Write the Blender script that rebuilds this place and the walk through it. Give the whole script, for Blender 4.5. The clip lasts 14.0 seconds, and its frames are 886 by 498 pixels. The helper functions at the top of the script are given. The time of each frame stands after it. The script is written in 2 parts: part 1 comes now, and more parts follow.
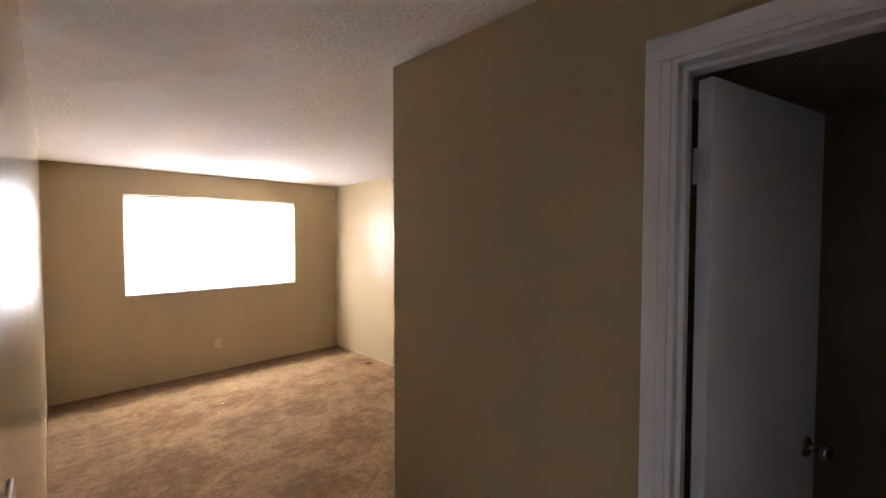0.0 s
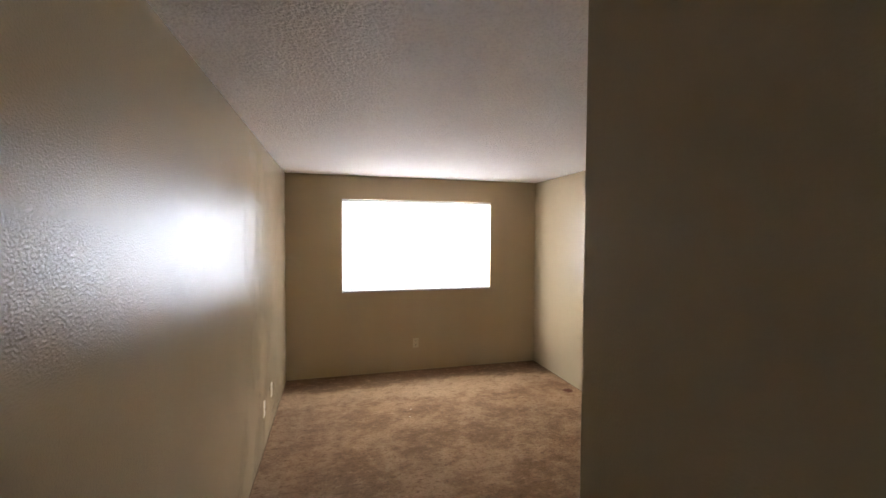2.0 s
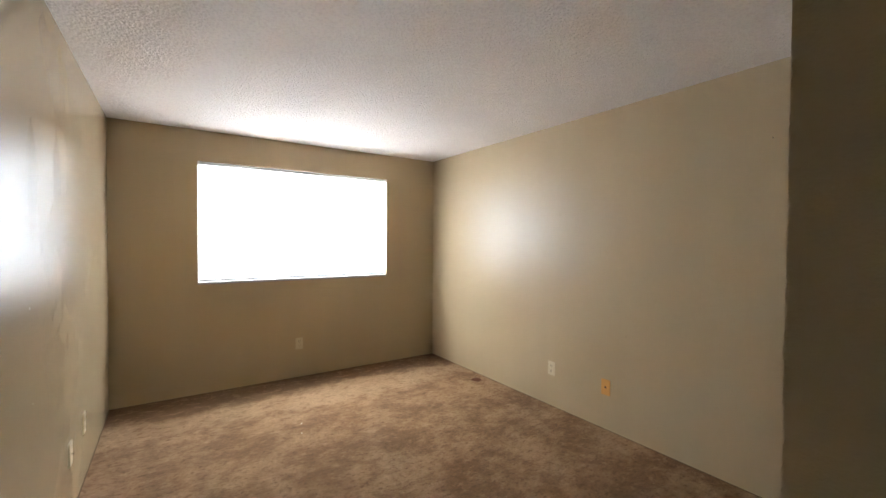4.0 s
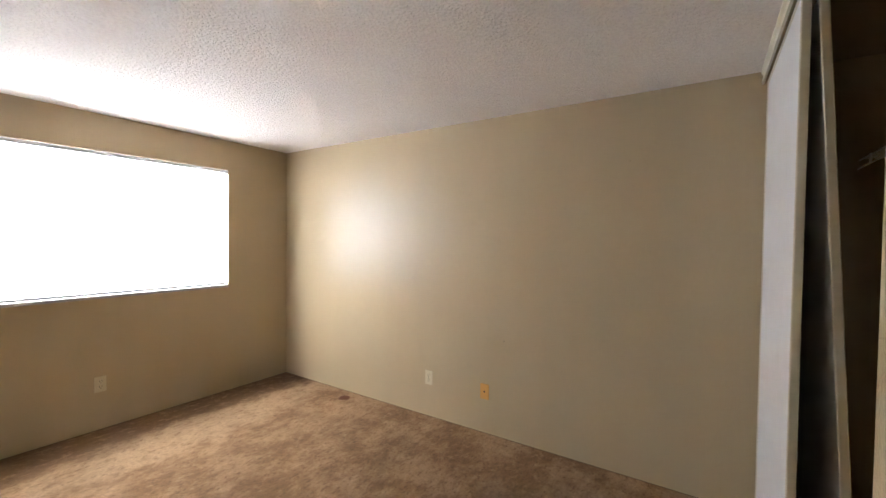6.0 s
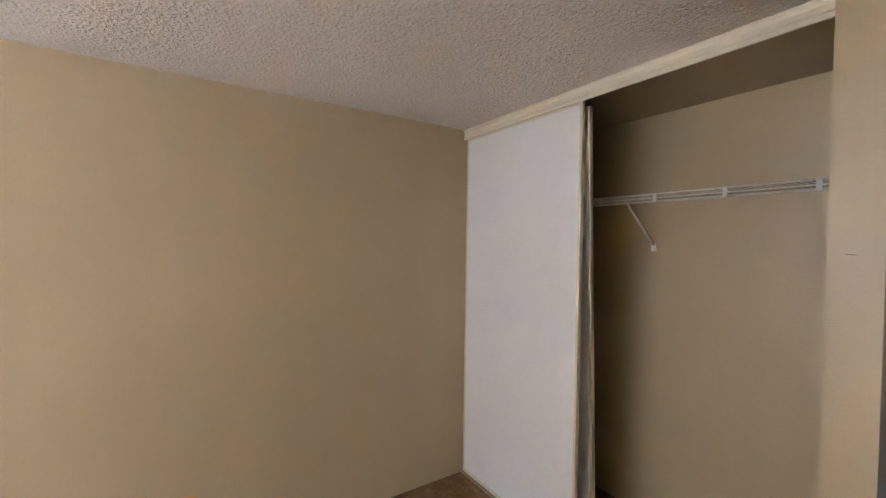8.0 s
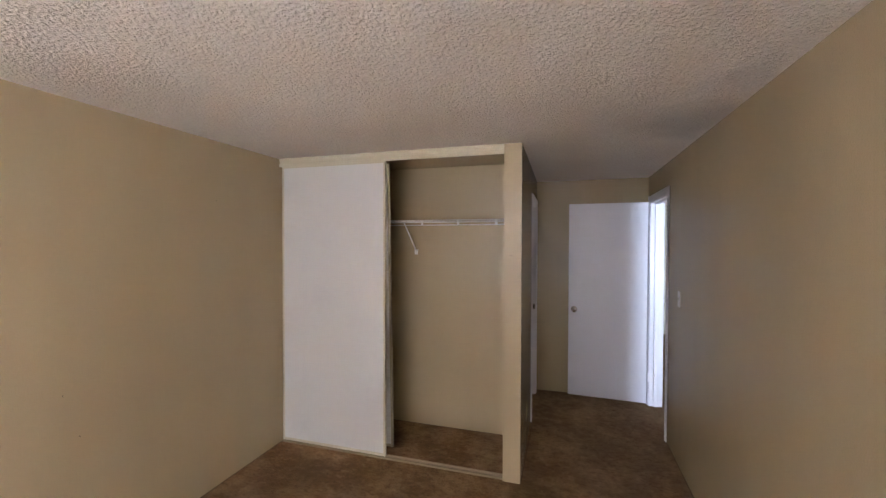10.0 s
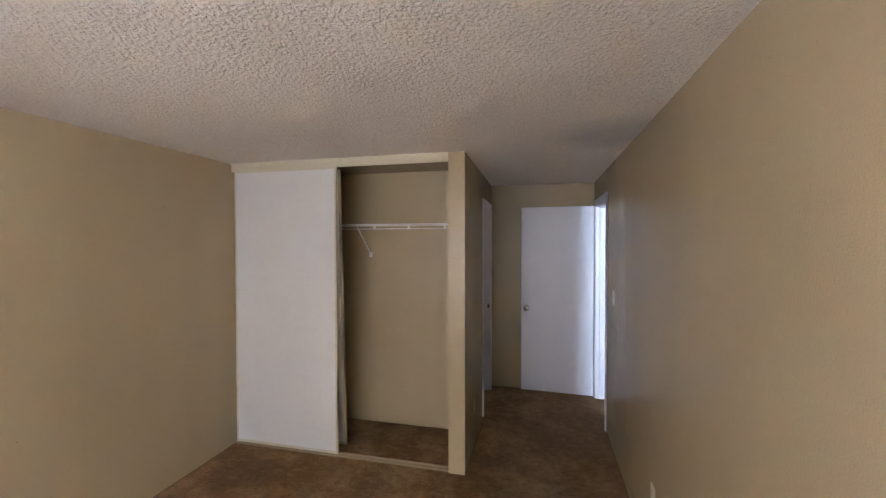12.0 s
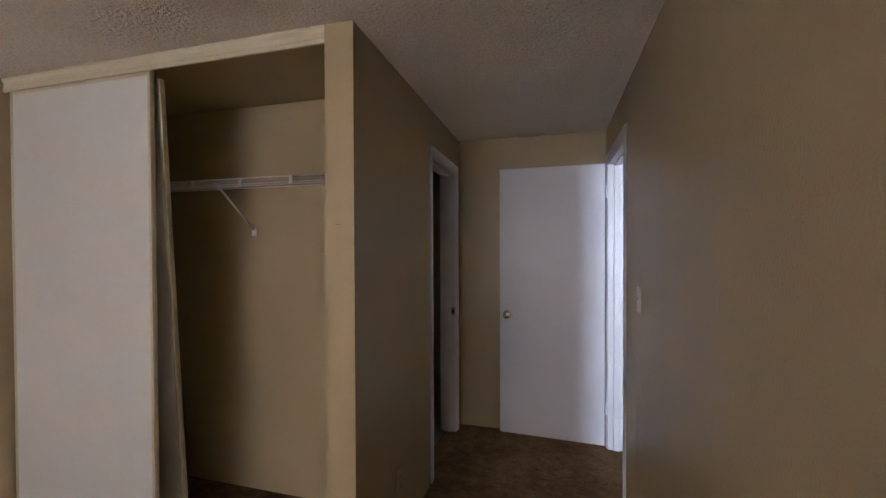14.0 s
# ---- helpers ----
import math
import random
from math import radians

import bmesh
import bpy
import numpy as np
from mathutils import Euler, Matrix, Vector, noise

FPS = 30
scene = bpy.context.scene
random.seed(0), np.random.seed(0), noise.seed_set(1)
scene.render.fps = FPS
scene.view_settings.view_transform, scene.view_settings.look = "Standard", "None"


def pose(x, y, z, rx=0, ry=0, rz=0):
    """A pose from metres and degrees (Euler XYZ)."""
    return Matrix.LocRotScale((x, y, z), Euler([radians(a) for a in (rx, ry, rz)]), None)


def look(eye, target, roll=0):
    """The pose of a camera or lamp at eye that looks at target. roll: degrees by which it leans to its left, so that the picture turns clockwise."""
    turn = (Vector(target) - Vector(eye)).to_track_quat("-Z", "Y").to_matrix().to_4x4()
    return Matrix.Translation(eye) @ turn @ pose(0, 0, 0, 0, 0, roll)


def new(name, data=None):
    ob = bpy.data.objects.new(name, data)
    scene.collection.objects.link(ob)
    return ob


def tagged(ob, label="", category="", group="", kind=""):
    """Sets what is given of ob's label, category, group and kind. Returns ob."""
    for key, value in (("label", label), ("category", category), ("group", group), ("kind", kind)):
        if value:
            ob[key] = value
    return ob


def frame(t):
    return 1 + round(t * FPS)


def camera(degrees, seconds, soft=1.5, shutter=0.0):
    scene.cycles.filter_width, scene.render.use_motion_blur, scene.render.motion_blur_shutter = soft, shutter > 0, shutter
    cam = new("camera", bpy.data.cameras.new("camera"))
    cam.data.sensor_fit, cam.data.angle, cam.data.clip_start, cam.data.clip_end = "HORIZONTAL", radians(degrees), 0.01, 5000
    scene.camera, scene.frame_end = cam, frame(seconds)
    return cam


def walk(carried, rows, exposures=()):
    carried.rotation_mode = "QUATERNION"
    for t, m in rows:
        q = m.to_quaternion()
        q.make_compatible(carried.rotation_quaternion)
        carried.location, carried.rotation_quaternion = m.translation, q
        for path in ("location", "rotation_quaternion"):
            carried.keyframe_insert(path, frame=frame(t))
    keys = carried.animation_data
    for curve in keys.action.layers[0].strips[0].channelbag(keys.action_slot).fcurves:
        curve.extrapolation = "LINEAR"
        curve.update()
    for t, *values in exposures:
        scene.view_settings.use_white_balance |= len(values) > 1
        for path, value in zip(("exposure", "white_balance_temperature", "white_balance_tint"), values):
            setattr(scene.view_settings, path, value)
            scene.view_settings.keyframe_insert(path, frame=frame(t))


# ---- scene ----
cam = camera(95.2, 14.0)
PATH = [
    (0, (0.048, -0.105, 1.618), (1.443, 1.326, 1.548), 0.0),
    (0.5, (0.151, 0.003, 1.638), (1.282, 1.651, 1.564), 0.3),
    (1, (0.257, 0.107, 1.642), (1.156, 1.892, 1.569), 0.4),
    (1.5, (0.383, 0.257, 1.646), (1.05, 2.141, 1.569), 0.3),
    (2, (0.521, 0.427, 1.64), (1.04, 2.358, 1.569), 0.3),
    (2.5, (0.547, 0.633, 1.569), (1.061, 2.565, 1.504), 0.4),
    (3, (0.506, 0.814, 1.47), (1.152, 2.706, 1.42), 0.5),
    (3.5, (0.454, 0.965, 1.409), (1.345, 2.755, 1.368), 0.5),
    (4, (0.416, 1.068, 1.36), (1.531, 2.729, 1.321), 0.4),
    (4.2, (0.382, 1.105, 1.336), (1.604, 2.687, 1.303), 0.4),
    (6.3, (0.375, 1.643, 1.434), (2.138, 2.585, 1.407), 0.8),
    (6.5, (0.417, 1.794, 1.426), (2.253, 2.587, 1.421), 0.9),
    (7, (0.547, 2.199, 1.441), (2.541, 2.345, 1.466), 1.6),
    (7.5, (0.734, 2.463, 1.557), (2.638, 1.852, 1.513), 1.4),
    (8, (0.831, 2.854, 1.577), (2.504, 1.758, 1.533), 0.8),
    (8.5, (0.894, 3.226, 1.55), (2.236, 1.744, 1.522), 0.9),
    (9, (0.932, 3.528, 1.573), (1.908, 1.783, 1.539), 0.6),
    (11.5, (0.544, 4.33, 1.705), (1.016, 2.387, 1.668), 0.0),
    (12, (0.563, 4.078, 1.675), (1.034, 2.134, 1.637), -0.1),
    (12.5, (0.522, 3.787, 1.644), (1.002, 1.846, 1.601), 0.0),
    (13, (0.465, 3.419, 1.617), (0.952, 1.48, 1.571), -0.0),
    (13.5, (0.403, 3.039, 1.544), (0.909, 1.104, 1.51), -0.1),
    (14, (0.362, 2.63, 1.477), (0.897, 0.703, 1.452), -0.2),
]
EXPOSURES = [(0, -0.15, 6900, 17), (0.5, -0.5, 6700, 15), (1.5, -0.8, 6500, 14), (2.5, -0.8, 6250, 11), (4.0, -0.55, 6250, 8), (6.5, -0.35, 6200, 11),
             (7.5, -0.5, 6100, 11), (8.0, -0.5, 6450, 14), (9.0, -0.55, 6750, 17), (11.5, -0.55, 6450, 13), (12.5, -0.75, 6650, 14), (13.5, -1.0, 6950, 16), (14.0, -1.05, 6950, 17)]
walk(cam, [(t, look(eye, target, roll)) for t, eye, target, roll in PATH], EXPOSURES)

# ---- light and sky ----
world = bpy.data.worlds.new("world")
scene.world = world
world.use_nodes = True
wn = world.node_tree.nodes
sky = wn.new("ShaderNodeTexSky")
sky.sky_type, sky.sun_disc = "NISHITA", False
sky.sun_elevation, sky.sun_rotation = radians(50), radians(200)
world.node_tree.links.new(sky.outputs[0], wn["Background"].inputs[0])
wn["Background"].inputs[1].default_value = 0.1


def window_light(x, z, width, height, watts, colour, spread):
    lamp = bpy.data.lights.new("window_daylight", "AREA")
    lamp.shape, lamp.size, lamp.size_y, lamp.energy, lamp.color = "RECTANGLE", width, height, watts, colour
    lamp.spread = radians(spread)
    ob = new("window_daylight", lamp)
    ob.matrix_world = pose(x, 5.36, z, -90, 0, 0)
    return ob


window_light(1.51, 1.52, 1.95, 1.2, 430, (0.90, 0.95, 1.0), 170)
window_light(-1.75, 1.3, 1.7, 1.6, 175, (0.58, 0.75, 1.0), 80)

# ---- materials ----


def material(name, base, rough=0.5, metal=0.0, spec=0.5):
    m = bpy.data.materials.new(name)
    m.use_nodes = True
    b = m.node_tree.nodes["Principled BSDF"]
    b.inputs["Base Color"].default_value = (*base, 1)
    b.inputs["Roughness"].default_value = rough
    b.inputs["Metallic"].default_value = metal
    b.inputs["Specular IOR Level"].default_value = spec
    return m


def node(m, kind, **values):
    n = m.node_tree.nodes.new(kind)
    for key, value in values.items():
        n.inputs[key.replace("_", " ")].default_value = value
    return n


def join(m, a, b):
    m.node_tree.links.new(a, b)


def place(m):
    return m.node_tree.nodes.new("ShaderNodeTexCoord").outputs["Object"]


def ramp(m, source, low, high, a, b):
    n = node(m, "ShaderNodeMapRange", From_Min=low, From_Max=high, To_Min=a, To_Max=b)
    join(m, source, n.inputs["Value"])
    return n.outputs[0]


def blend(m, factor, a, b):
    n = m.node_tree.nodes.new("ShaderNodeMix")
    n.data_type = "RGBA"
    join(m, factor, n.inputs[0])
    for i, c in ((6, a), (7, b)):
        if isinstance(c, tuple):
            n.inputs[i].default_value = (*c, 1)
        else:
            join(m, c, n.inputs[i])
    return n.outputs[2]


def noise_tex(m, where, scale, detail=2.0, rough=0.5):
    n = node(m, "ShaderNodeTexNoise", Scale=scale, Detail=detail, Roughness=rough)
    join(m, where, n.inputs["Vector"])
    return n.outputs["Fac"]


def bump(m, height, strength, distance, under=None):
    n = node(m, "ShaderNodeBump", Strength=strength, Distance=distance)
    join(m, height, n.inputs["Height"])
    if under is not None:
        join(m, under, n.inputs["Normal"])
    return n.outputs[0]


def surface(m):
    return m.node_tree.nodes["Principled BSDF"].inputs


def spot(m, where, centre, radius, soft):
    """1 inside a round patch, 0 outside, with a wobbly edge."""
    d = m.node_tree.nodes.new("ShaderNodeVectorMath")
    d.operation = "DISTANCE"
    join(m, where, d.inputs[0])
    d.inputs[1].default_value = centre
    wob = m.node_tree.nodes.new("ShaderNodeMath")
    wob.operation = "MULTIPLY_ADD"
    join(m, noise_tex(m, where, 1.6 / radius, 3), wob.inputs[0])
    wob.inputs[1].default_value = radius
    join(m, d.outputs["Value"], wob.inputs[2])
    return ramp(m, wob.outputs[0], radius * (1.5 - soft), radius * (1.5 + soft), 1, 0)


def scaled(m, where, factors):
    n = m.node_tree.nodes.new("ShaderNodeVectorMath")
    n.operation = "MULTIPLY"
    join(m, where, n.inputs[0])
    n.inputs[1].default_value = factors
    return n.outputs["Vector"]


def painted_wall(name, base, buffed=()):
    """Semi-gloss roller paint; buffed: (y, z, radius) of rubbed, shinier patches, taller than wide."""
    m = material(name, base, 0.19, spec=0.23)
    p, s = place(m), surface(m)
    big = noise_tex(m, p, 1.1, 1)
    dark = tuple(c * 0.93 for c in base)
    colour = blend(m, ramp(m, big, 0.35, 0.65, 0, 1), base, dark)
    roller = noise_tex(m, scaled(m, p, (4.5, 4.5, 0.2)), 1.0, 2)
    colour = blend(m, ramp(m, roller, 0.4, 0.68, 0, 0.25), colour, tuple(c * 0.86 for c in base))
    join(m, colour, s["Base Color"])
    gloss = ramp(m, noise_tex(m, p, 2.5, 3), 0.3, 0.7, 0.16, 0.21)
    for y, z, radius in buffed:
        worn = spot(m, scaled(m, p, (1, 1, 0.45)), (0, y, z * 0.45), radius, 0.25)
        rub = m.node_tree.nodes.new("ShaderNodeMath")
        rub.operation = "MULTIPLY_ADD"
        join(m, worn, rub.inputs[0])
        rub.inputs[1].default_value = -0.07
        join(m, gloss, rub.inputs[2])
        gloss = rub.outputs[0]
    join(m, gloss, s["Roughness"])
    wavy = bump(m, noise_tex(m, p, 3, 1), 0.2, 0.010)
    peel = bump(m, noise_tex(m, scaled(m, p, (1, 1, 1.3)), 140, 3, 0.55), 0.33, 0.005, wavy)
    join(m, peel, s["Normal"])
    return m


WALL = painted_wall("beige_semi_gloss_paint", (0.405, 0.312, 0.189))
RUBBED_WALL = painted_wall("rubbed_semi_gloss_paint", (0.405, 0.312, 0.189), ((3.11, 1.64, 0.06), (3.11, 1.5, 0.05), (3.49, 1.63, 0.07)))
HALL_WALL = painted_wall("pale_hall_paint", (0.46, 0.40, 0.30))
BATH_WALL = painted_wall("bath_paint", (0.42, 0.38, 0.30))


def ceiling_paint():
    m = material("textured_white_ceiling", (0.72, 0.655, 0.595), 0.8, spec=0.25)
    p, s = place(m), surface(m)
    patch = blend(m, ramp(m, noise_tex(m, p, 1.1, 4), 0.35, 0.7, 0, 1), (0.92, 0.835, 0.745), (0.87, 0.785, 0.695))
    # one soft, darker area close to the long wall
    dark_patch = ramp(m, spot(m, p, (0.12, 1.45, 2.31), 0.3, 0.5), 0, 1, 0, 0.35)
    grain = noise_tex(m, p, 72, 4, 0.62)
    # bump pits tinted darker, so their shade sits in the colour
    patch = blend(m, ramp(m, grain, 0.36, 0.52, 0.22, 0), patch, (0.56, 0.46, 0.40))
    join(m, blend(m, dark_patch, patch, (0.30, 0.26, 0.23)), s["Base Color"])
    lumps = m.node_tree.nodes.new("ShaderNodeTexVoronoi")
    lumps.feature = "SMOOTH_F1"
    lumps.inputs["Scale"].default_value = 78
    join(m, p, lumps.inputs["Vector"])
    low = ramp(m, grain, 0.42, 0.62, 0, 1)
    one = bump(m, low, 0.8, 0.008)
    two = bump(m, lumps.outputs["Distance"], 0.6, -0.006, one)
    join(m, two, s["Normal"])
    return m


CEILING = ceiling_paint()


def axis(m, where, name):
    n = m.node_tree.nodes.new("ShaderNodeSeparateXYZ")
    join(m, where, n.inputs[0])
    return n.outputs[name]


def total(m, a, b, factor):
    """a + b * factor"""
    n = m.node_tree.nodes.new("ShaderNodeMath")
    n.operation = "MULTIPLY_ADD"
    join(m, b, n.inputs[0])
    n.inputs[1].default_value = factor
    join(m, a, n.inputs[2])
    return n.outputs[0]


def carpet():
    m = material("worn_tan_carpet", (0.258, 0.181, 0.126), 0.95, spec=0.1)
    p, s = place(m), surface(m)
    fibre = noise_tex(m, p, 260, 3, 0.7)
    tuft = noise_tex(m, p, 60, 4, 0.7)
    drift = noise_tex(m, p, 2.4, 6, 0.62)
    pile = noise_tex(m, scaled(m, p, (1, 1.4, 1)), 11, 8, 0.75)
    fleck = noise_tex(m, scaled(m, p, (1.0, 1.7, 1)), 24, 5, 0.72)
    x, y = axis(m, p, "X"), axis(m, p, "Y")
    c = blend(m, ramp(m, drift, 0.42, 0.58, 0, 1), (0.190, 0.104, 0.046), (0.320, 0.195, 0.100))
    # greyer along the long wall, a pale strip and a brown strip under the window
    c = blend(m, ramp(m, total(m, x, drift, 1.6), 1.0, 1.6, 0.5, 0), c, (0.225, 0.142, 0.085))
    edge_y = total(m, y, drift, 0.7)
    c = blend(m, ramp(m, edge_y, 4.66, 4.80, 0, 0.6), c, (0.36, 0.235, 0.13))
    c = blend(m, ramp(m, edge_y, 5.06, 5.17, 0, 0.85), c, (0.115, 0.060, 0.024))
    # two dragged furniture lines
    for slope, offset, width in ((-0.73, 1.49, 0.035), (-0.70, 1.02, 0.03)):
        off = total(m, total(m, y, x, slope), pile, 0.09)
        near = m.node_tree.nodes.new("ShaderNodeMath")
        near.operation = "SUBTRACT"
        join(m, off, near.inputs[0])
        near.inputs[1].default_value = offset + 0.045
        size = m.node_tree.nodes.new("ShaderNodeMath")
        size.operation = "ABSOLUTE"
        join(m, near.outputs[0], size.inputs[0])
        reach = m.node_tree.nodes.new("ShaderNodeMath")
        reach.operation = "MULTIPLY"
        join(m, ramp(m, size.outputs[0], width * 0.3, width, 0.28, 0), reach.inputs[0])
        join(m, ramp(m, y, 3.15, 3.5, 1, 0), reach.inputs[1])
        c = blend(m, reach.outputs[0], c, (0.142, 0.081, 0.040))
    c = blend(m, ramp(m, pile, 0.52, 0.62, 0, 0.5), c, (0.119, 0.059, 0.024))
    c = blend(m, ramp(m, pile, 0.37, 0.48, 0.45, 0), c, (0.42, 0.275, 0.155))
    c = blend(m, ramp(m, fleck, 0.54, 0.62, 0, 0.6), c, (0.095, 0.046, 0.020))
    c = blend(m, ramp(m, tuft, 0.36, 0.58, 0.35, 0), c, (0.123, 0.068, 0.036))
    c = blend(m, ramp(m, fibre, 0.35, 0.65, 0.35, 0), c, (0.085, 0.051, 0.029))
    c = blend(m, ramp(m, spot(m, p, (2.90, 4.165, 0), 0.05, 0.15), 0, 1, 0, 0.95), c, (0.085, 0.029, 0.013))
    c = blend(m, ramp(m, spot(m, p, (2.35, 2.35, 0), 0.16, 0.4), 0, 1, 0, 0.45), c, (0.095, 0.055, 0.029))
    c = blend(m, ramp(m, spot(m, p, (2.62, 1.62, 0), 0.22, 0.4), 0, 1, 0, 0.45), c, (0.095, 0.055, 0.029))
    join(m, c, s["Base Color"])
    a = bump(m, fleck, 0.7, 0.02)
    b = bump(m, tuft, 0.7, 0.010, a)
    join(m, bump(m, fibre, 0.8, 0.005, b), s["Normal"])
    return m


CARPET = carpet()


def door_paint(name, base, rough):
    m = material(name, base, rough)
    p, s = place(m), surface(m)
    grime = ramp(m, noise_tex(m, p, 2.2, 6, 0.6), 0.55, 0.8, 0, 0.35)
    join(m, blend(m, grime, base, tuple(c * 0.8 for c in base)), s["Base Color"])
    join(m, ramp(m, noise_tex(m, p, 7, 4), 0.3, 0.7, rough - 0.06, rough + 0.1), s["Roughness"])
    join(m, bump(m, noise_tex(m, p, 140, 3), 0.15, 0.002, bump(m, noise_tex(m, p, 6, 2), 0.15, 0.008)), s["Normal"])
    return m


WHITE_DOOR = door_paint("white_gloss_door_paint", (0.72, 0.70, 0.74), 0.34)
WHITE_TRIM = door_paint("white_trim_paint", (0.70, 0.67, 0.69), 0.35)
PANEL = door_paint("white_laminate_panel", (0.76, 0.745, 0.715), 0.42)
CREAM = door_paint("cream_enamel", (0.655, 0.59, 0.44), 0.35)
# CREAM darkened for the leaning door: its shade is put into the colour
SHADED_CREAM = door_paint("shaded_cream_enamel", (0.46, 0.39, 0.27), 0.4)
IVORY = door_paint("ivory_plastic", (0.47, 0.385, 0.235), 0.35)
AMBER = door_paint("amber_plastic", (0.52, 0.24, 0.045), 0.35)
WIRE = door_paint("white_vinyl_wire", (0.75, 0.73, 0.70), 0.4)
DARK = material("dark_slot", (0.02, 0.018, 0.015), 0.6)
STEEL = material("satin_chrome", (0.48, 0.44, 0.40), 0.2, 1.0)
TRACK = door_paint("tarnished_brass_track", (0.30, 0.22, 0.13), 0.4)
VINYL = door_paint("bath_vinyl_floor", (0.30, 0.25, 0.19), 0.4)
ALU = door_paint("white_aluminium", (0.62, 0.62, 0.64), 0.4)
SILL = door_paint("grey_sill_paint", (0.36, 0.35, 0.33), 0.5)
CABINET = door_paint("dark_stained_wood", (0.10, 0.06, 0.035), 0.4)

SLAT = bpy.data.materials.new("translucent_blind_slat")
SLAT.use_nodes = True
tree = SLAT.node_tree
front, back, both = (tree.nodes.new(k) for k in ("ShaderNodeBsdfDiffuse", "ShaderNodeBsdfTranslucent", "ShaderNodeMixShader"))
front.inputs[0].default_value = (0.85, 0.85, 0.87, 1)
back.inputs[0].default_value = (0.85, 0.86, 0.9, 1)
both.inputs[0].default_value = 0.5
tree.links.new(front.outputs[0], both.inputs[1])
tree.links.new(back.outputs[0], both.inputs[2])
tree.links.new(both.outputs[0], tree.nodes["Material Output"].inputs["Surface"])

GLASS = material("window_glass", (1, 1, 1), 0.0)
surface(GLASS)["Transmission Weight"].default_value = 1.0
surface(GLASS)["IOR"].default_value = 1.05

# ---- builders ----


def box(bm, x0, x1, y0, y1, z0, z1, bevel=0.0):
    m = Matrix.Translation(((x0 + x1) / 2, (y0 + y1) / 2, (z0 + z1) / 2)) @ Matrix.Diagonal((x1 - x0, y1 - y0, z1 - z0, 1))
    made = bmesh.ops.create_cube(bm, size=1, matrix=m)
    if bevel:
        edges = list({e for v in made["verts"] for e in v.link_edges})
        bmesh.ops.bevel(bm, geom=edges, offset=bevel, segments=2, affect="EDGES", profile=0.5)


def rod(bm, a, b, r, r2=None, sides=12):
    a, b = Vector(a), Vector(b)
    m = Matrix.Translation((a + b) / 2) @ (b - a).to_track_quat("Z", "Y").to_matrix().to_4x4()
    bmesh.ops.create_cone(bm, cap_ends=True, segments=sides, radius1=r, radius2=r if r2 is None else r2, depth=(b - a).length, matrix=m)


def lathe(bm, profile, m, sides=24):
    """Turns (radius, height) pairs about the z axis of m."""
    rings = [[bm.verts.new(m @ Vector((r * math.cos(2 * math.pi * i / sides), r * math.sin(2 * math.pi * i / sides), h))) for i in range(sides)] for r, h in profile]
    for a, b in zip(rings, rings[1:]):
        for i in range(sides):
            bm.faces.new((a[i], a[(i + 1) % sides], b[(i + 1) % sides], b[i]))
    bm.faces.new(rings[0][::-1])
    bm.faces.new(rings[-1])


def mesh_of(name, bm, mat, smooth=False):
    bmesh.ops.recalc_face_normals(bm, faces=bm.faces[:])
    me = bpy.data.meshes.new(name)
    bm.to_mesh(me)
    bm.free()
    me.materials.append(mat)
    if smooth:
        for f in me.polygons:
            f.use_smooth = True
    return me


def part(name, bm, mat, parent=None, label="", smooth=False):
    ob = new(name, mesh_of(name, bm, mat, smooth))
    ob.parent = parent
    return tagged(ob, label)


def boxes(name, mat, parent, rows, bevel=0.0, label=""):
    bm = bmesh.new()
    for r in rows:
        box(bm, *r, bevel)
    return part(name, bm, mat, parent, label)


def thing(name, m, label, category, group="", kind=""):
    ob = new(name)
    ob.matrix_world = m
    return tagged(ob, label, category, group, kind)


def slab(name, rows, mat, label, category):
    return tagged(boxes(name, mat, None, rows), label, category, kind="structure")


# ---- the rooms ----
H, NORTH, EAST, END = 2.31, 5.181, 3.029, -0.585
PX0, PX1, FRONT, CBACK = 1.088, 1.207, 1.258, 0.595
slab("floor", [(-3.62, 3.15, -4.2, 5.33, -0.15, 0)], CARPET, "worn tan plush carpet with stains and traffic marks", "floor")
slab("ceiling", [(-3.62, 3.15, -4.2, 5.33, H, H + 0.15)], CEILING, "off-white ceiling with a sprayed lumpy texture", "ceiling")
WX0, WX1, WZ0, WZ1 = 0.606, 2.414, 0.985, 2.043
NX0, NX1, NZ0, NZ1 = -2.55, -0.95, 0.5, 2.1
slab("wall_north", [(-3.62, NX0, NORTH, 5.33, 0, H), (NX1, WX0, NORTH, 5.33, 0, H), (WX1, 3.15, NORTH, 5.33, 0, H),
                    (WX0, WX1, NORTH, 5.33, 0, WZ0 - 0.022), (WX0, WX1, NORTH, 5.33, WZ1, H),
                    (NX0, NX1, NORTH, 5.33, 0, NZ0), (NX0, NX1, NORTH, 5.33, NZ1, H)], WALL,
     "beige semi-gloss painted wall with a window opening", "wall")
DY0, DY1, DZ = -0.478, 0.268, 2.055
slab("wall_west", [(-0.12, 0, -4.07, DY0, 0, H), (-0.12, 0, DY1, NORTH, 0, H), (-0.12, 0, DY0, DY1, DZ, H)], RUBBED_WALL,
     "long beige semi-gloss wall with orange-peel texture and a doorway", "wall")
slab("wall_east", [(EAST, 3.15, -1.6, NORTH, 0, H)], WALL, "beige semi-gloss painted bedroom wall", "wall")
SKEW = pose(PX0, FRONT, 0, 0, 0, 0.9) @ pose(-PX0, -FRONT, 0)  # the partition stands slightly out of square
BY0, BY1, BZ = -0.46, 0.215, 2.035
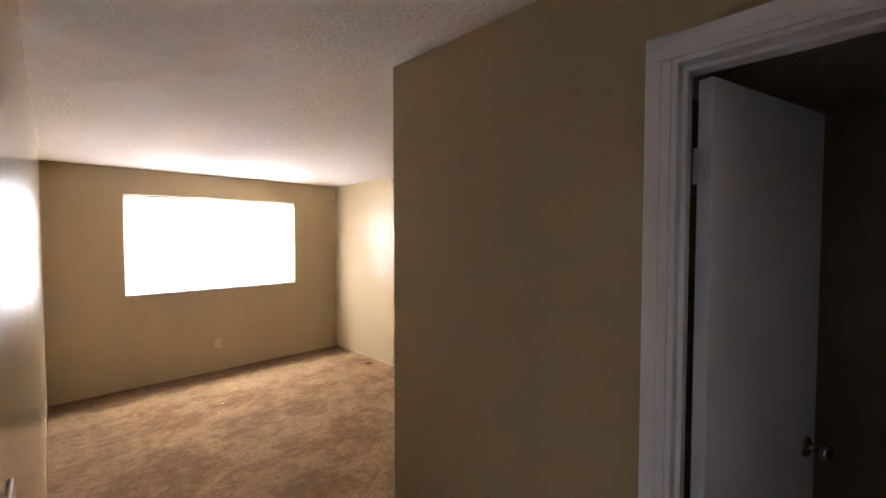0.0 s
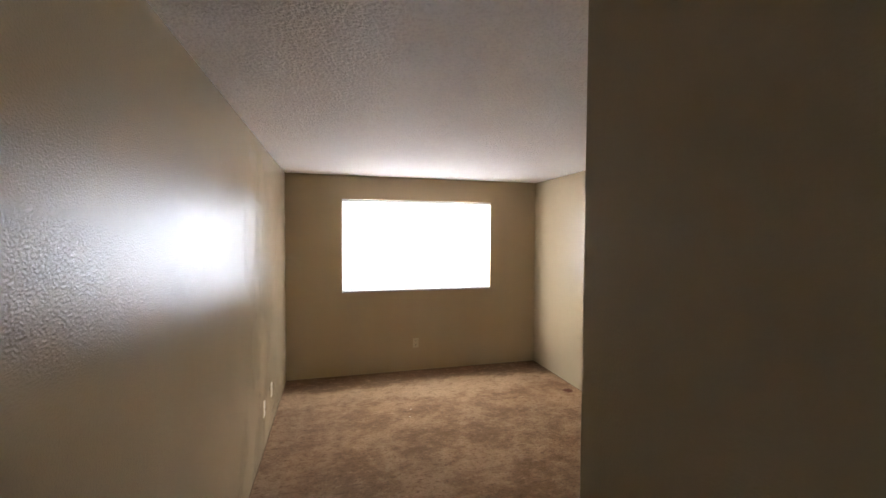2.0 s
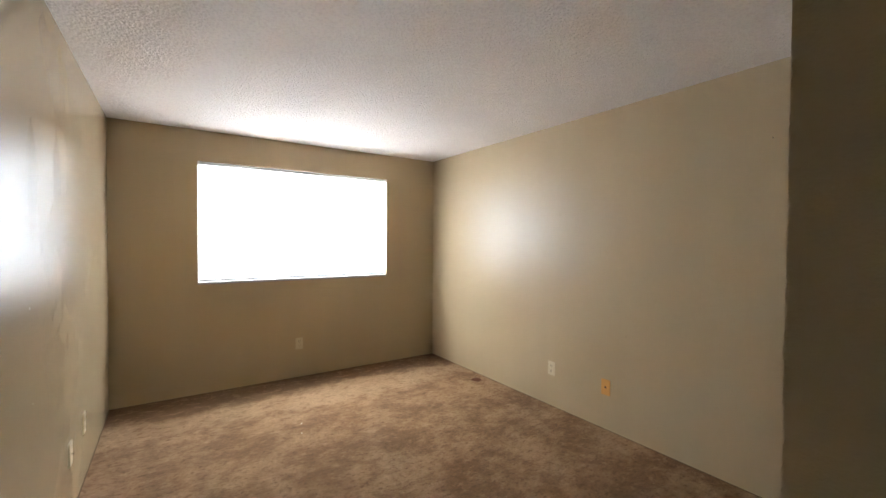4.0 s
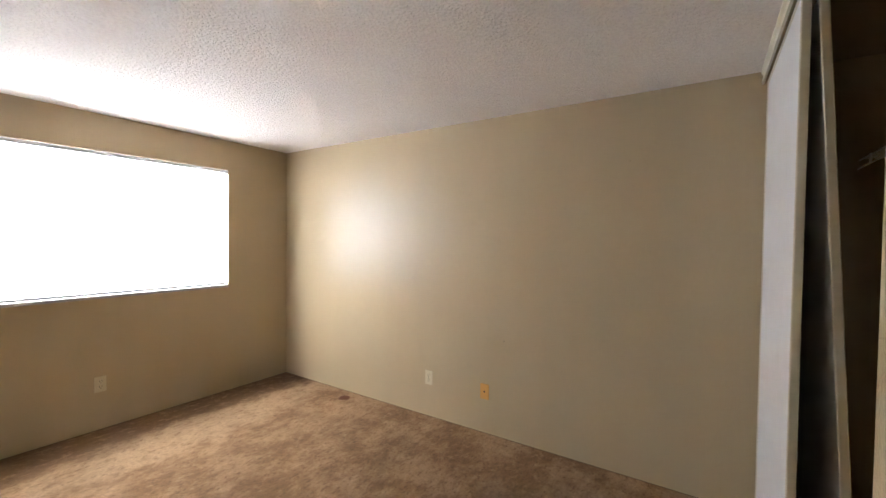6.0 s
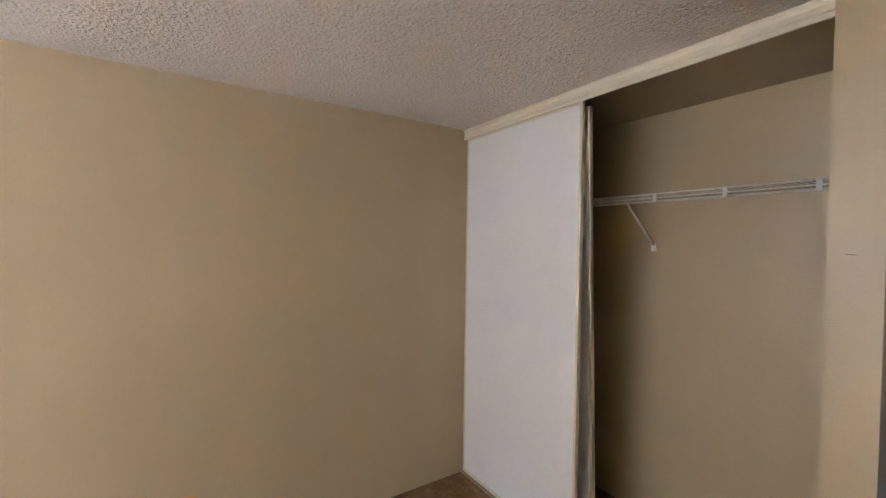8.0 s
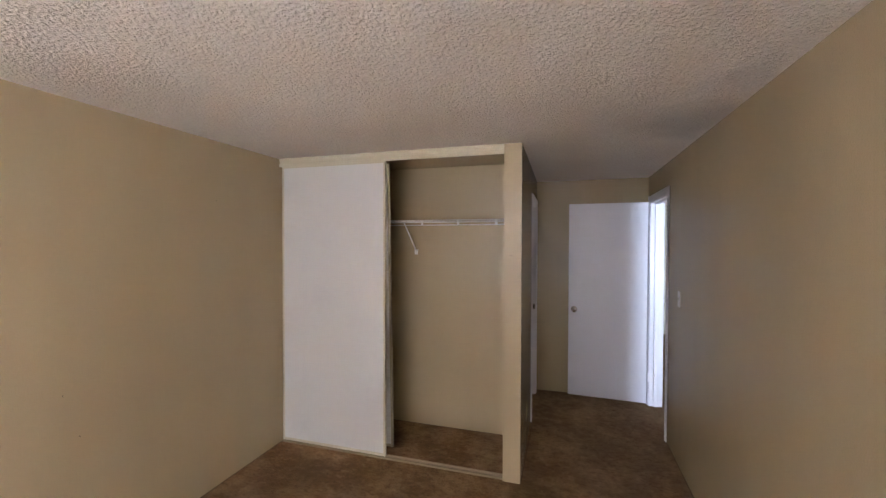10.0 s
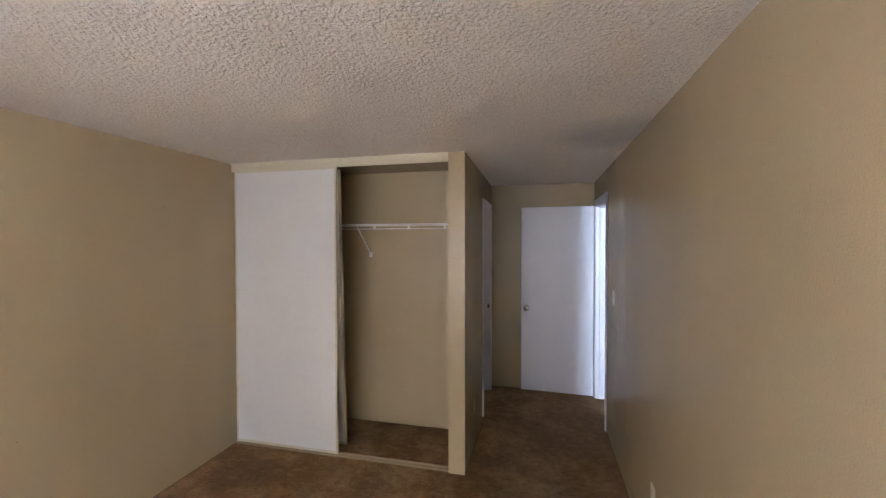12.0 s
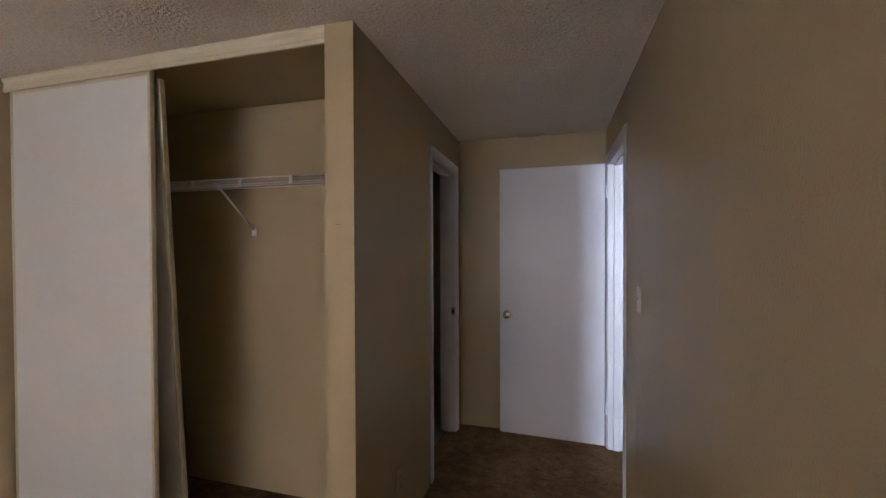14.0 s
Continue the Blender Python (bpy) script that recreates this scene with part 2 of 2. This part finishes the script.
side = slab("wall_closet_side", [(PX0, PX1, -1.6, BY0, 0, H), (PX0, PX1, BY1, FRONT, 0, H), (PX0, PX1, BY0, BY1, BZ, H)], WALL,
     "beige partition beside the closet with a bathroom doorway", "wall")
side.matrix_world = SKEW
slab("wall_closet_back", [(PX1 + 0.013, EAST, CBACK - 0.1, CBACK, 0, H)], WALL, "beige painted back wall of the closet", "wall")
slab("closet_ceiling", [(PX1 + 0.004, EAST - 0.002, CBACK + 0.002, FRONT - 0.025, H - 0.012, H - 0.004)], WALL, "beige painted closet ceiling", "ceiling")
slab("wall_entry_end", [(0, PX0 + 0.028, END - 0.12, END, 0, H)], WALL, "beige orange-peel wall behind the open door", "wall")
slab("wall_bath_south", [(PX1, 3.15, -1.72, -1.6, 0, H)], BATH_WALL, "plain bathroom end wall", "wall")
slab("wall_hall_south", [(-3.62, 0, -4.2, -4.07, 0, H)], HALL_WALL, "pale plain wall of the next room", "wall")
slab("wall_hall_west", [(-3.62, -3.5, -4.07, NORTH, 0, H)], HALL_WALL, "pale plain side wall of the next room", "wall")
slab("bath_floor", [(PX1 + 0.003, EAST - 0.003, -1.597, CBACK - 0.103, 0, 0.006)], VINYL, "dull tan vinyl bathroom floor", "floor")


# ---- windows ----
def window(name, x0, x1, z0, z1, label):
    w = thing(name, pose((x0 + x1) / 2, 5.30, z0), label, "window", kind="structure")
    h, d = (x1 - x0) / 2, z1 - z0
    f = 0.035
    boxes("window_frame", ALU, w, [(-h, h, -0.025, 0.02, 0, f), (-h, h, -0.025, 0.02, d - f, d), (-h, -h + f, -0.025, 0.02, f, d - f),
                                   (h - f, h, -0.025, 0.02, f, d - f)], 0.003)
    boxes("mullion", ALU, w, [(-0.02, 0.02, -0.02, 0.015, f, d - f)], 0.003)
    for a, b in ((-h + f, -0.02), (0.02, h - f)):
        pane = boxes("pane", GLASS, w, [(a, b, -0.003, 0.003, f, d - f)])
        pane.visible_shadow = False
    return w


window("window_1", WX0, WX1, WZ0, WZ1, "white-framed bedroom window glowing with daylight")
window("window_2", NX0, NX1, NZ0, NZ1, "white-framed window lighting the next room")

sill = boxes("window_sill", SILL, None, [(WX0 + 0.002, WX1 - 0.002, NORTH - 0.008, 5.275, WZ0 - 0.022, WZ0)], 0.004)
tagged(sill, "narrow white painted window sill", "window sill", kind="structure")

# the blind
blind = thing("window_blind", pose(1.51, 5.200, WZ0), "white mini blind lowered over the bright window", "window blind")
half, rise = (WX1 - WX0) / 2, WZ1 - WZ0
boxes("head_rail", ALU, blind, [(-half + 0.004, half - 0.004, -0.016, 0.016, rise - 0.03, rise - 0.004)], 0.003)
boxes("bottom_rail", ALU, blind, [(-half + 0.014, half - 0.022, -0.012, 0.012, 0.006, 0.024)], 0.004, "grey-white bottom rail")
SLATS, PITCH = 43, (rise - 0.062) / 43
bm = bmesh.new()
left, right = -half + 0.014, half - 0.022
curve = [(-0.0141, -0.0016), (-0.007, 0.0004), (0, 0.0012), (0.007, 0.0004), (0.0141, -0.0016)]
tilt = radians(71)
pts = [(c * math.cos(tilt) - s * math.sin(tilt), c * math.sin(tilt) + s * math.cos(tilt)) for c, s in curve]
rows = [[bm.verts.new((x, y, z)) for y, z in pts] for x in (left, right)]
for i in range(4):
    bm.faces.new((rows[0][i], rows[0][i + 1], rows[1][i + 1], rows[1][i]))
slat_mesh = mesh_of("slat", bm, SLAT, True)
for i in range(SLATS):
    s = new("slat", slat_mesh)
    s.parent = blind
    s.location = (0, 0, 0.036 + PITCH * (i + 0.3))
for x in (-half + 0.16, 0, half - 0.16):
    bm = bmesh.new()
    rod(bm, (x, -0.014, 0.02), (x, -0.014, rise - 0.02), 0.0007, sides=5)
    part("ladder_cord", bm, WIRE, blind)
bm = bmesh.new()
rod(bm, (half - 0.09, -0.018, 0.29), (half - 0.09, -0.018, rise - 0.02), 0.0009, sides=6)
cord = part("lift_cord", bm, WIRE, blind)
bm = bmesh.new()
rod(bm, (half - 0.09, -0.018, 0.255), (half - 0.09, -0.018, 0.295), 0.008, 0.004)
part("cord_tassel", bm, DARK, cord, "small dark cord tassel", True)


bm = bmesh.new()
rod(bm, (-half + 0.112, -0.022, 0.27), (-half + 0.112, -0.022, rise - 0.03), 0.0035, sides=6)
part("tilt_wand", bm, WIRE, blind, "thin clear tilt wand")
for x in (-half + 0.012, half - 0.012):
    boxes("bracket", WIRE, blind, [(x - 0.010, x + 0.010, -0.022, 0.010, rise - 0.034, rise - 0.002)], 0.002, "white end bracket")


# ---- doorways ----
def door_frame(name, x0, x1, y0, y1, top, label, strike=False):
    """Jambs, stop and casing round an opening in a wall that runs along y."""
    w = thing(name, pose(0, 0, 0), label, "door frame", kind="structure")
    t, c = 0.018, 0.057
    boxes("jamb", WHITE_TRIM, w, [(x0, x1, y0, y0 + t, 0, top - t)])
    boxes("jamb", WHITE_TRIM, w, [(x0, x1, y1 - t, y1, 0, top - t)])
    boxes("head_jamb", WHITE_TRIM, w, [(x0, x1, y0, y1, top - t, top)])
    mid = (x0 + x1) / 2
    for a, b, lo, hi in ((y0 + t, y0 + t + 0.012, 0, top - t), (y1 - t - 0.012, y1 - t, 0, top - t), (y0 + t + 0.012, y1 - t - 0.012, top - t - 0.012, top - t)):
        boxes("door_stop", WHITE_TRIM, w, [(mid - 0.02, mid + 0.02, a, b, lo, hi)], 0.002)
    for face, s in ((x1, 1), (x0, -1)):
        def lay(n, ya, yb, za, zb, ia, ib, ja, jb):
            xa, xb = sorted((face, face + s * 0.008))
            xc, xd = sorted((face + s * 0.008, face + s * 0.012))
            bm = bmesh.new()
            box(bm, xa, xb, ya, yb, za, zb, 0.002)
            box(bm, xc, xd, ia, ib, ja, jb, 0.002)
            part(n, bm, WHITE_TRIM, w)
        i0, i1, it = y0 + 0.006, y1 - 0.006, top - 0.006
        lay("casing", i0 - c, i0, 0, it, i0 - c + 0.001, i0 - 0.02, 0, it)
        lay("casing", i1, i1 + c, 0, it, i1 + 0.02, i1 + c - 0.001, 0, it)
        lay("head_casing", i0 - c, i1 + c, it, it + c, i0 - c + 0.001, i1 + c - 0.001, it + 0.02, it + c - 0.001)
    if strike:
        p = boxes("strike_plate", STEEL, w, [(mid - 0.055, mid - 0.022, y0 + t - 0.001, y0 + t + 0.002, 0.92, 0.98)], 0, "dull metal strike plate")
        boxes("latch_hole", DARK, p, [(mid - 0.047, mid - 0.032, y0 + t + 0.002, y0 + t + 0.003, 0.937, 0.963)])
    return w


door_frame("door_frame_1", -0.12, 0, DY0, DY1, DZ, "white painted frame and casing of the bedroom doorway")
door_frame("door_frame_2", PX0, PX1, BY0, BY1, BZ, "white painted frame and casing of the bathroom doorway", True).matrix_world = SKEW


def knob(parent, x, y, z, s):
    bm = bmesh.new()
    m = Matrix.Translation((x, y, z)) @ Euler((radians(-90 * s), 0, 0)).to_matrix().to_4x4()
    lathe(bm, [(0.033, 0), (0.033, 0.004), (0.028, 0.009), (0.013, 0.012), (0.011, 0.03), (0.02, 0.036), (0.0265, 0.046), (0.0265, 0.056), (0.022, 0.062), (0.008, 0.064)], m)
    k = part("door_handle", bm, STEEL, parent, "round satin metal door knob", True)
    bm = bmesh.new()
    rod(bm, m @ Vector((0, 0, 0.063)), m @ Vector((0, 0, 0.067)), 0.006)
    part("lock_button", bm, DARK, k)


def hinge(parent, x, y, z):
    bm = bmesh.new()
    for i in range(5):
        rod(bm, (x, y, z - 0.045 + i * 0.018 + 0.001), (x, y, z - 0.028 + i * 0.018), 0.0065, sides=10)
    rod(bm, (x, y, z - 0.05), (x, y, z + 0.05), 0.004, sides=8)
    h = part("hinge", bm, WHITE_TRIM, parent, "hinge painted over in white")
    boxes("hinge_leaf", WHITE_TRIM, h, [(x - 0.03, x, y - 0.003, y + 0.001, z - 0.045, z + 0.045)])
    bm = bmesh.new()
    for dz in (-0.03, 0, 0.03):
        rod(bm, (x - 0.017, y, z + dz), (x - 0.017, y + 0.003, z + dz), 0.004, sides=8)
    part("screw", bm, WHITE_TRIM, h)


# bedroom door, swung open against the end wall; its local x runs from the hinge to the free edge
door = thing("door_1", pose(0.02, -0.470, 0.018, 0, 0, -2.6), "white flush bedroom door standing wide open", "door", kind="structure")
boxes("door_leaf", WHITE_DOOR, door, [(0, 0.757, -0.035, 0, 0, 2.03)], 0.002)
knob(door, 0.70, 0, 0.915, 1)
boxes("latch_bolt", STEEL, door, [(0.757, 0.766, -0.024, -0.011, 0.905, 0.925)], 0.002)
for z in (1.83, 0.27):
    hinge(door, -0.006, 0.004, z)

# bathroom door, swung into the bathroom; its face looks back to the doorway
bath = thing("door_2", SKEW @ pose(1.232, 0.187, 0.012, 0, 0, -16.5), "white flush bathroom door standing open into the dark", "door", kind="structure")
boxes("door_leaf", WHITE_DOOR, bath, [(0, 0.655, -0.035, 0, 0, 2.0)], 0.002)
knob(bath, 0.585, -0.035, 0.915, -1)
for z in (1.78, 0.25):
    bm = bmesh.new()
    for i in range(5):
        rod(bm, (-0.008, -0.018, z - 0.044 + i * 0.018), (-0.008, -0.018, z - 0.028 + i * 0.018), 0.007, sides=10)
    h = part("hinge", bm, WHITE_TRIM, bath, "hinge painted over in white")
    boxes("hinge_leaf", WHITE_TRIM, h, [(-0.024, 0.001, -0.010, -0.004, z - 0.045, z + 0.045)])

# bathroom vanity, dim behind the doorway
van = thing("vanity", pose(2.5, -1.33, 0.006), "dark wooden bathroom vanity with a pale top", "vanity")
boxes("body", CABINET, van, [(-0.5, 0.5, -0.26, 0.24, 0, 0.8)], 0.004)
for x in (-0.25, 0.25):
    d = boxes("cabinet_door", CABINET, van, [(x - 0.22, x + 0.22, 0.24, 0.258, 0.12, 0.74)], 0.005)
    bm = bmesh.new()
    rod(bm, (x * 0.3, 0.258, 0.62), (x * 0.3, 0.28, 0.62), 0.012)
    part("cabinet_knob", bm, STEEL, d)
boxes("countertop", PANEL, van, [(-0.51, 0.51, -0.265, 0.27, 0.8, 0.835)], 0.006, "pale countertop")

# ---- closet ----
head = thing("closet_header", pose(0, 0, 0), "cream moulded header board over the closet opening", "closet trim", kind="structure")
bm = bmesh.new()
prof = [(FRONT + 0.004, H), (FRONT + 0.004, H - 0.010), (FRONT - 0.004, H - 0.022), (FRONT - 0.004, H - 0.040), (FRONT, H - 0.043),
        (FRONT, H - 0.046), (FRONT - 0.003, H - 0.048), (FRONT, H - 0.05), (FRONT, H - 0.066), (FRONT - 0.010, H - 0.066), (FRONT - 0.010, H - 0.004), (FRONT - 0.02, H)]
ends = [[bm.verts.new((x, y, z)) for y, z in prof] for x in (PX1, EAST)]
for i in range(len(prof)):
    j = (i + 1) % len(prof)
    bm.faces.new((ends[0][i], ends[0][j], ends[1][j], ends[1][i]))
bm.faces.new(ends[0])
bm.faces.new(ends[1][::-1])
part("fascia", bm, CREAM, head)
track = boxes("closet_floor_track", TRACK, None, [(PX1, EAST, 1.188, 1.245, 0, 0.005), (PX1, EAST, 1.241, 1.245, 0.005, 0.011),
                                                  (PX1, EAST, 1.203, 1.206, 0.005, 0.011), (PX1, EAST, 1.188, 1.191, 0.005, 0.011)])
tagged(track, "worn brass-coloured sliding door track on the carpet", "door track", kind="structure")


def sliding_door(m, width, height, label, trim):
    d = thing("sliding_door", m, label, "closet door", "closet sliding doors")
    boxes("panel", PANEL, d, [(0.014, width - 0.014, -0.009, 0.009, 0.012, height - 0.012)])
    for a, b in ((0, 0.016), (width - 0.016, width)):
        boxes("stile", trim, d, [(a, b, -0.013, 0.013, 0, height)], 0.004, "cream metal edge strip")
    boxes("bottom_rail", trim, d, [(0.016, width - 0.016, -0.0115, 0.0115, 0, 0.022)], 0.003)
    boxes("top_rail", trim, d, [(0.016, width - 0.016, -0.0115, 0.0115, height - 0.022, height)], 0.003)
    return d


sliding_door(pose(2.10, 1.224, 0.014), 0.92, 2.243, "white sliding closet door in a cream metal frame", CREAM)
lean = math.degrees(math.atan2(0.13, 2.22))
sliding_door(pose(2.112, 1.055, 0.004, -lean, -0.5, 1.0), 0.88, 2.235, "white sliding closet door off its track and leaning", SHADED_CREAM)

shelf = thing("wire_shelf", pose(PX1, CBACK, 1.80), "white vinyl-coated wire shelf along the closet wall", "shelf")
L = EAST - PX1
for y, z in ((0.292, 0.020), (0.297, -0.020), (0.006, 0.016), (0.15, 0.016)):
    bm = bmesh.new()
    rod(bm, (0.002, y, z), (L - 0.002, y, z), 0.0032, sides=8)
    part("rail", bm, WIRE, shelf, "", True)
bm = bmesh.new()
rod(bm, (0, 0.004, 0.0215), (0, 0.296, 0.0215), 0.0012, sides=6)
wire_mesh = mesh_of("wire", bm, WIRE, True)
for i in range(70):
    w = new("wire", wire_mesh)
    w.parent = shelf
    w.location.x = 0.03 + i * (L - 0.06) / 69
for x in (1.32, 1.626, 1.93, 2.235, 2.54, 2.845):
    boxes("strap", WIRE, shelf, [(x - PX1 - 0.009, x - PX1 + 0.009, 0.2955, 0.3025, -0.022, 0.022)], 0.002)
bm = bmesh.new()
bx = 2.092 - PX1
rod(bm, (bx, 0.292, 0.0), (bx, 0.012, -0.235), 0.006, sides=8)
brace = part("brace", bm, WIRE, shelf, "diagonal white support brace", True)
boxes("brace_foot", WIRE, brace, [(bx - 0.014, bx + 0.014, 0, 0.016, -0.27, -0.225)], 0.003)


# ---- wall plates ----
def plate(m, name, label, mat, kind):
    """A wall plate in its own xz plane, facing -y."""
    p = thing(name, m, label, name.replace("_", " "), "wall plates")
    boxes("plate", mat, p, [(-0.035, 0.035, -0.0065, 0, -0.057, 0.057)], 0.0025)
    if kind == "outlet":
        for z in (-0.02, 0.02):
            bm = bmesh.new()
            lathe(bm, [(0.0165, 0), (0.0165, 0.0025), (0.0155, 0.003)], Matrix.Translation((0, -0.0065, z)) @ Euler((radians(90), 0, 0)).to_matrix().to_4x4(), 16)
            r = part("receptacle", bm, mat, p)
            boxes("slot", DARK, r, [(-0.008, -0.005, -0.0102, -0.0094, z - 0.002, z + 0.008), (0.005, 0.008, -0.0102, -0.0094, z - 0.002, z + 0.008),
                                    (-0.003, 0.003, -0.0102, -0.0094, z - 0.011, z - 0.006)])
        holes = (0,)
    elif kind == "switch":
        boxes("toggle", mat, p, [(-0.005, 0.005, -0.018, -0.0065, -0.002, 0.012)], 0.002)
        holes = (-0.03, 0.03)
    elif kind == "jack":
        boxes("jack", DARK, p, [(-0.007, 0.007, -0.0072, -0.0066, -0.006, 0.006)], 0, "small dark phone socket")
        holes = (-0.04, 0.04)
    else:
        bm = bmesh.new()
        rod(bm, (0, -0.0065, 0), (0, -0.02, 0), 0.005, sides=10)
        part("connector", bm, STEEL, p, "threaded metal cable connector")
        holes = (-0.04, 0.04)
    for z in holes:
        bm = bmesh.new()
        rod(bm, (0, -0.0065, z), (0, -0.0078, z), 0.003, sides=8)
        part("screw", bm, mat if kind != "coax" else STEEL, p)
    return p


plate(pose(1.464, NORTH, 0.336), "wall_outlet", "ivory double outlet below the window", IVORY, "outlet")
plate(pose(EAST, 3.329, 0.314, 0, 0, -90), "wall_outlet", "ivory double outlet beside an amber plate", IVORY, "outlet")
plate(pose(EAST, 2.826, 0.309, 0, 0, -90), "phone_plate", "amber-yellow phone socket plate low on the wall", AMBER, "jack")
plate(pose(0, 4.06, 0.325, 0, 0, 90), "wall_outlet", "ivory double outlet near the window corner", IVORY, "outlet")
plate(pose(0, 3.685, 0.315, 0, 0, 90), "cable_plate", "ivory cable plate with a metal connector", IVORY, "coax")
plate(pose(0, 1.84, 0.37, 0, 0, 90), "wall_outlet", "ivory double outlet on the long wall", IVORY, "outlet")
plate(pose(0, 0.665, 1.227, 0, 0, 90), "light_switch", "ivory toggle light switch beside the doorway", IVORY, "switch")
plate(pose(PX0, 0.83, 0.34, 0, 0, -90), "wall_outlet", "beige outlet on the closet partition", WALL, "outlet")


# ---- carpet edge ----
# thin dark strips stand in for the open gap along the walls
GAP = door_paint("dark_carpet_edge", (0.11, 0.07, 0.04), 0.95)
surface(GAP)["Specular IOR Level"].default_value = 0.05
edge = boxes("carpet_edge", GAP, None, [(0, 0.005, DY1 + 0.06, NORTH, 0, 0.002), (EAST - 0.005, EAST, FRONT, NORTH, 0, 0.002), (0.005, EAST - 0.005, NORTH - 0.005, NORTH, 0, 0.002),
                                        (PX0 - 0.005, PX0, BY1 + 0.06, FRONT, 0, 0.002), (0.02, PX0 - 0.02, END, END + 0.005, 0, 0.002),
                                        (PX1, EAST, CBACK, CBACK + 0.005, 0, 0.002)])
tagged(edge, "thin dark strip standing in for the gap where the carpet meets the walls", "carpet edge", kind="structure")

# ---- small marks ----
def chip(name, m, size, mat, label):
    """A thin, uneven flake on a wall, facing -y in its own frame."""
    bm = bmesh.new()
    ring = [(math.cos(a) * size[0] * k, math.sin(a) * size[1] * k) for a, k in zip([i * math.pi / 5 for i in range(10)], (1, 0.8, 1.1, 0.9, 1, 0.75, 1.05, 0.9, 1.1, 0.85))]
    low = [bm.verts.new((x, 0, z)) for x, z in ring]
    top = [bm.verts.new((x * 0.8, -0.0012, z * 0.8)) for x, z in ring]
    bm.faces.new(top)
    for i in range(10):
        bm.faces.new((low[i], low[(i + 1) % 10], top[(i + 1) % 10], top[i]))
    ob = part(name, bm, mat, None, label)
    ob.matrix_world = m
    return tagged(ob, category="wall mark", group="wall marks")


chip("paint_chip", pose(0, 3.055, 1.112, 0, 0, 90), (0.004, 0.005), IVORY, "small pale filler spot on the long wall")
chip("paint_chip", pose(0, 3.078, 0.766, 0, 0, 90), (0.004, 0.004), IVORY, "small pale filler spot on the long wall")
chip("scratch", pose(1.156, FRONT + 0.0005, 1.552, 0, 4, 180), (0.02, 0.0012), CABINET, "thin dark scratch on the closet partition end")


def crumb(m, size, label):
    """A scrap of paper, crumpled, lying on the carpet."""
    bm = bmesh.new()
    bmesh.ops.create_icosphere(bm, subdivisions=2, radius=size)
    rng = random.Random(round(size * 100000))
    for v in bm.verts:
        v.co = Vector((v.co.x * 1.4, v.co.y * 0.8, (v.co.z + size) * 0.45)) * rng.uniform(0.75, 1.15)
    ob = part("paper_scrap", bm, CREAM, None, label)
    ob.matrix_world = m
    return tagged(ob, category="paper scrap", group="scraps on the carpet")


crumb(pose(1.209, 4.112, 0, 0, 0, 25), 0.005, "tiny white paper scrap lying on the worn carpet")
crumb(pose(1.171, 3.961, 0, 0, 0, -40), 0.004, "tiny white paper scrap lying on the worn carpet")
for y, z in ((2.745, 0.922), (2.678, 0.704), (1.874, 1.913)):
    chip("nail_hole", pose(EAST, y, z, 0, 0, -90), (0.0028, 0.0028), DARK, "tiny dark nail hole in the beige bedroom wall")
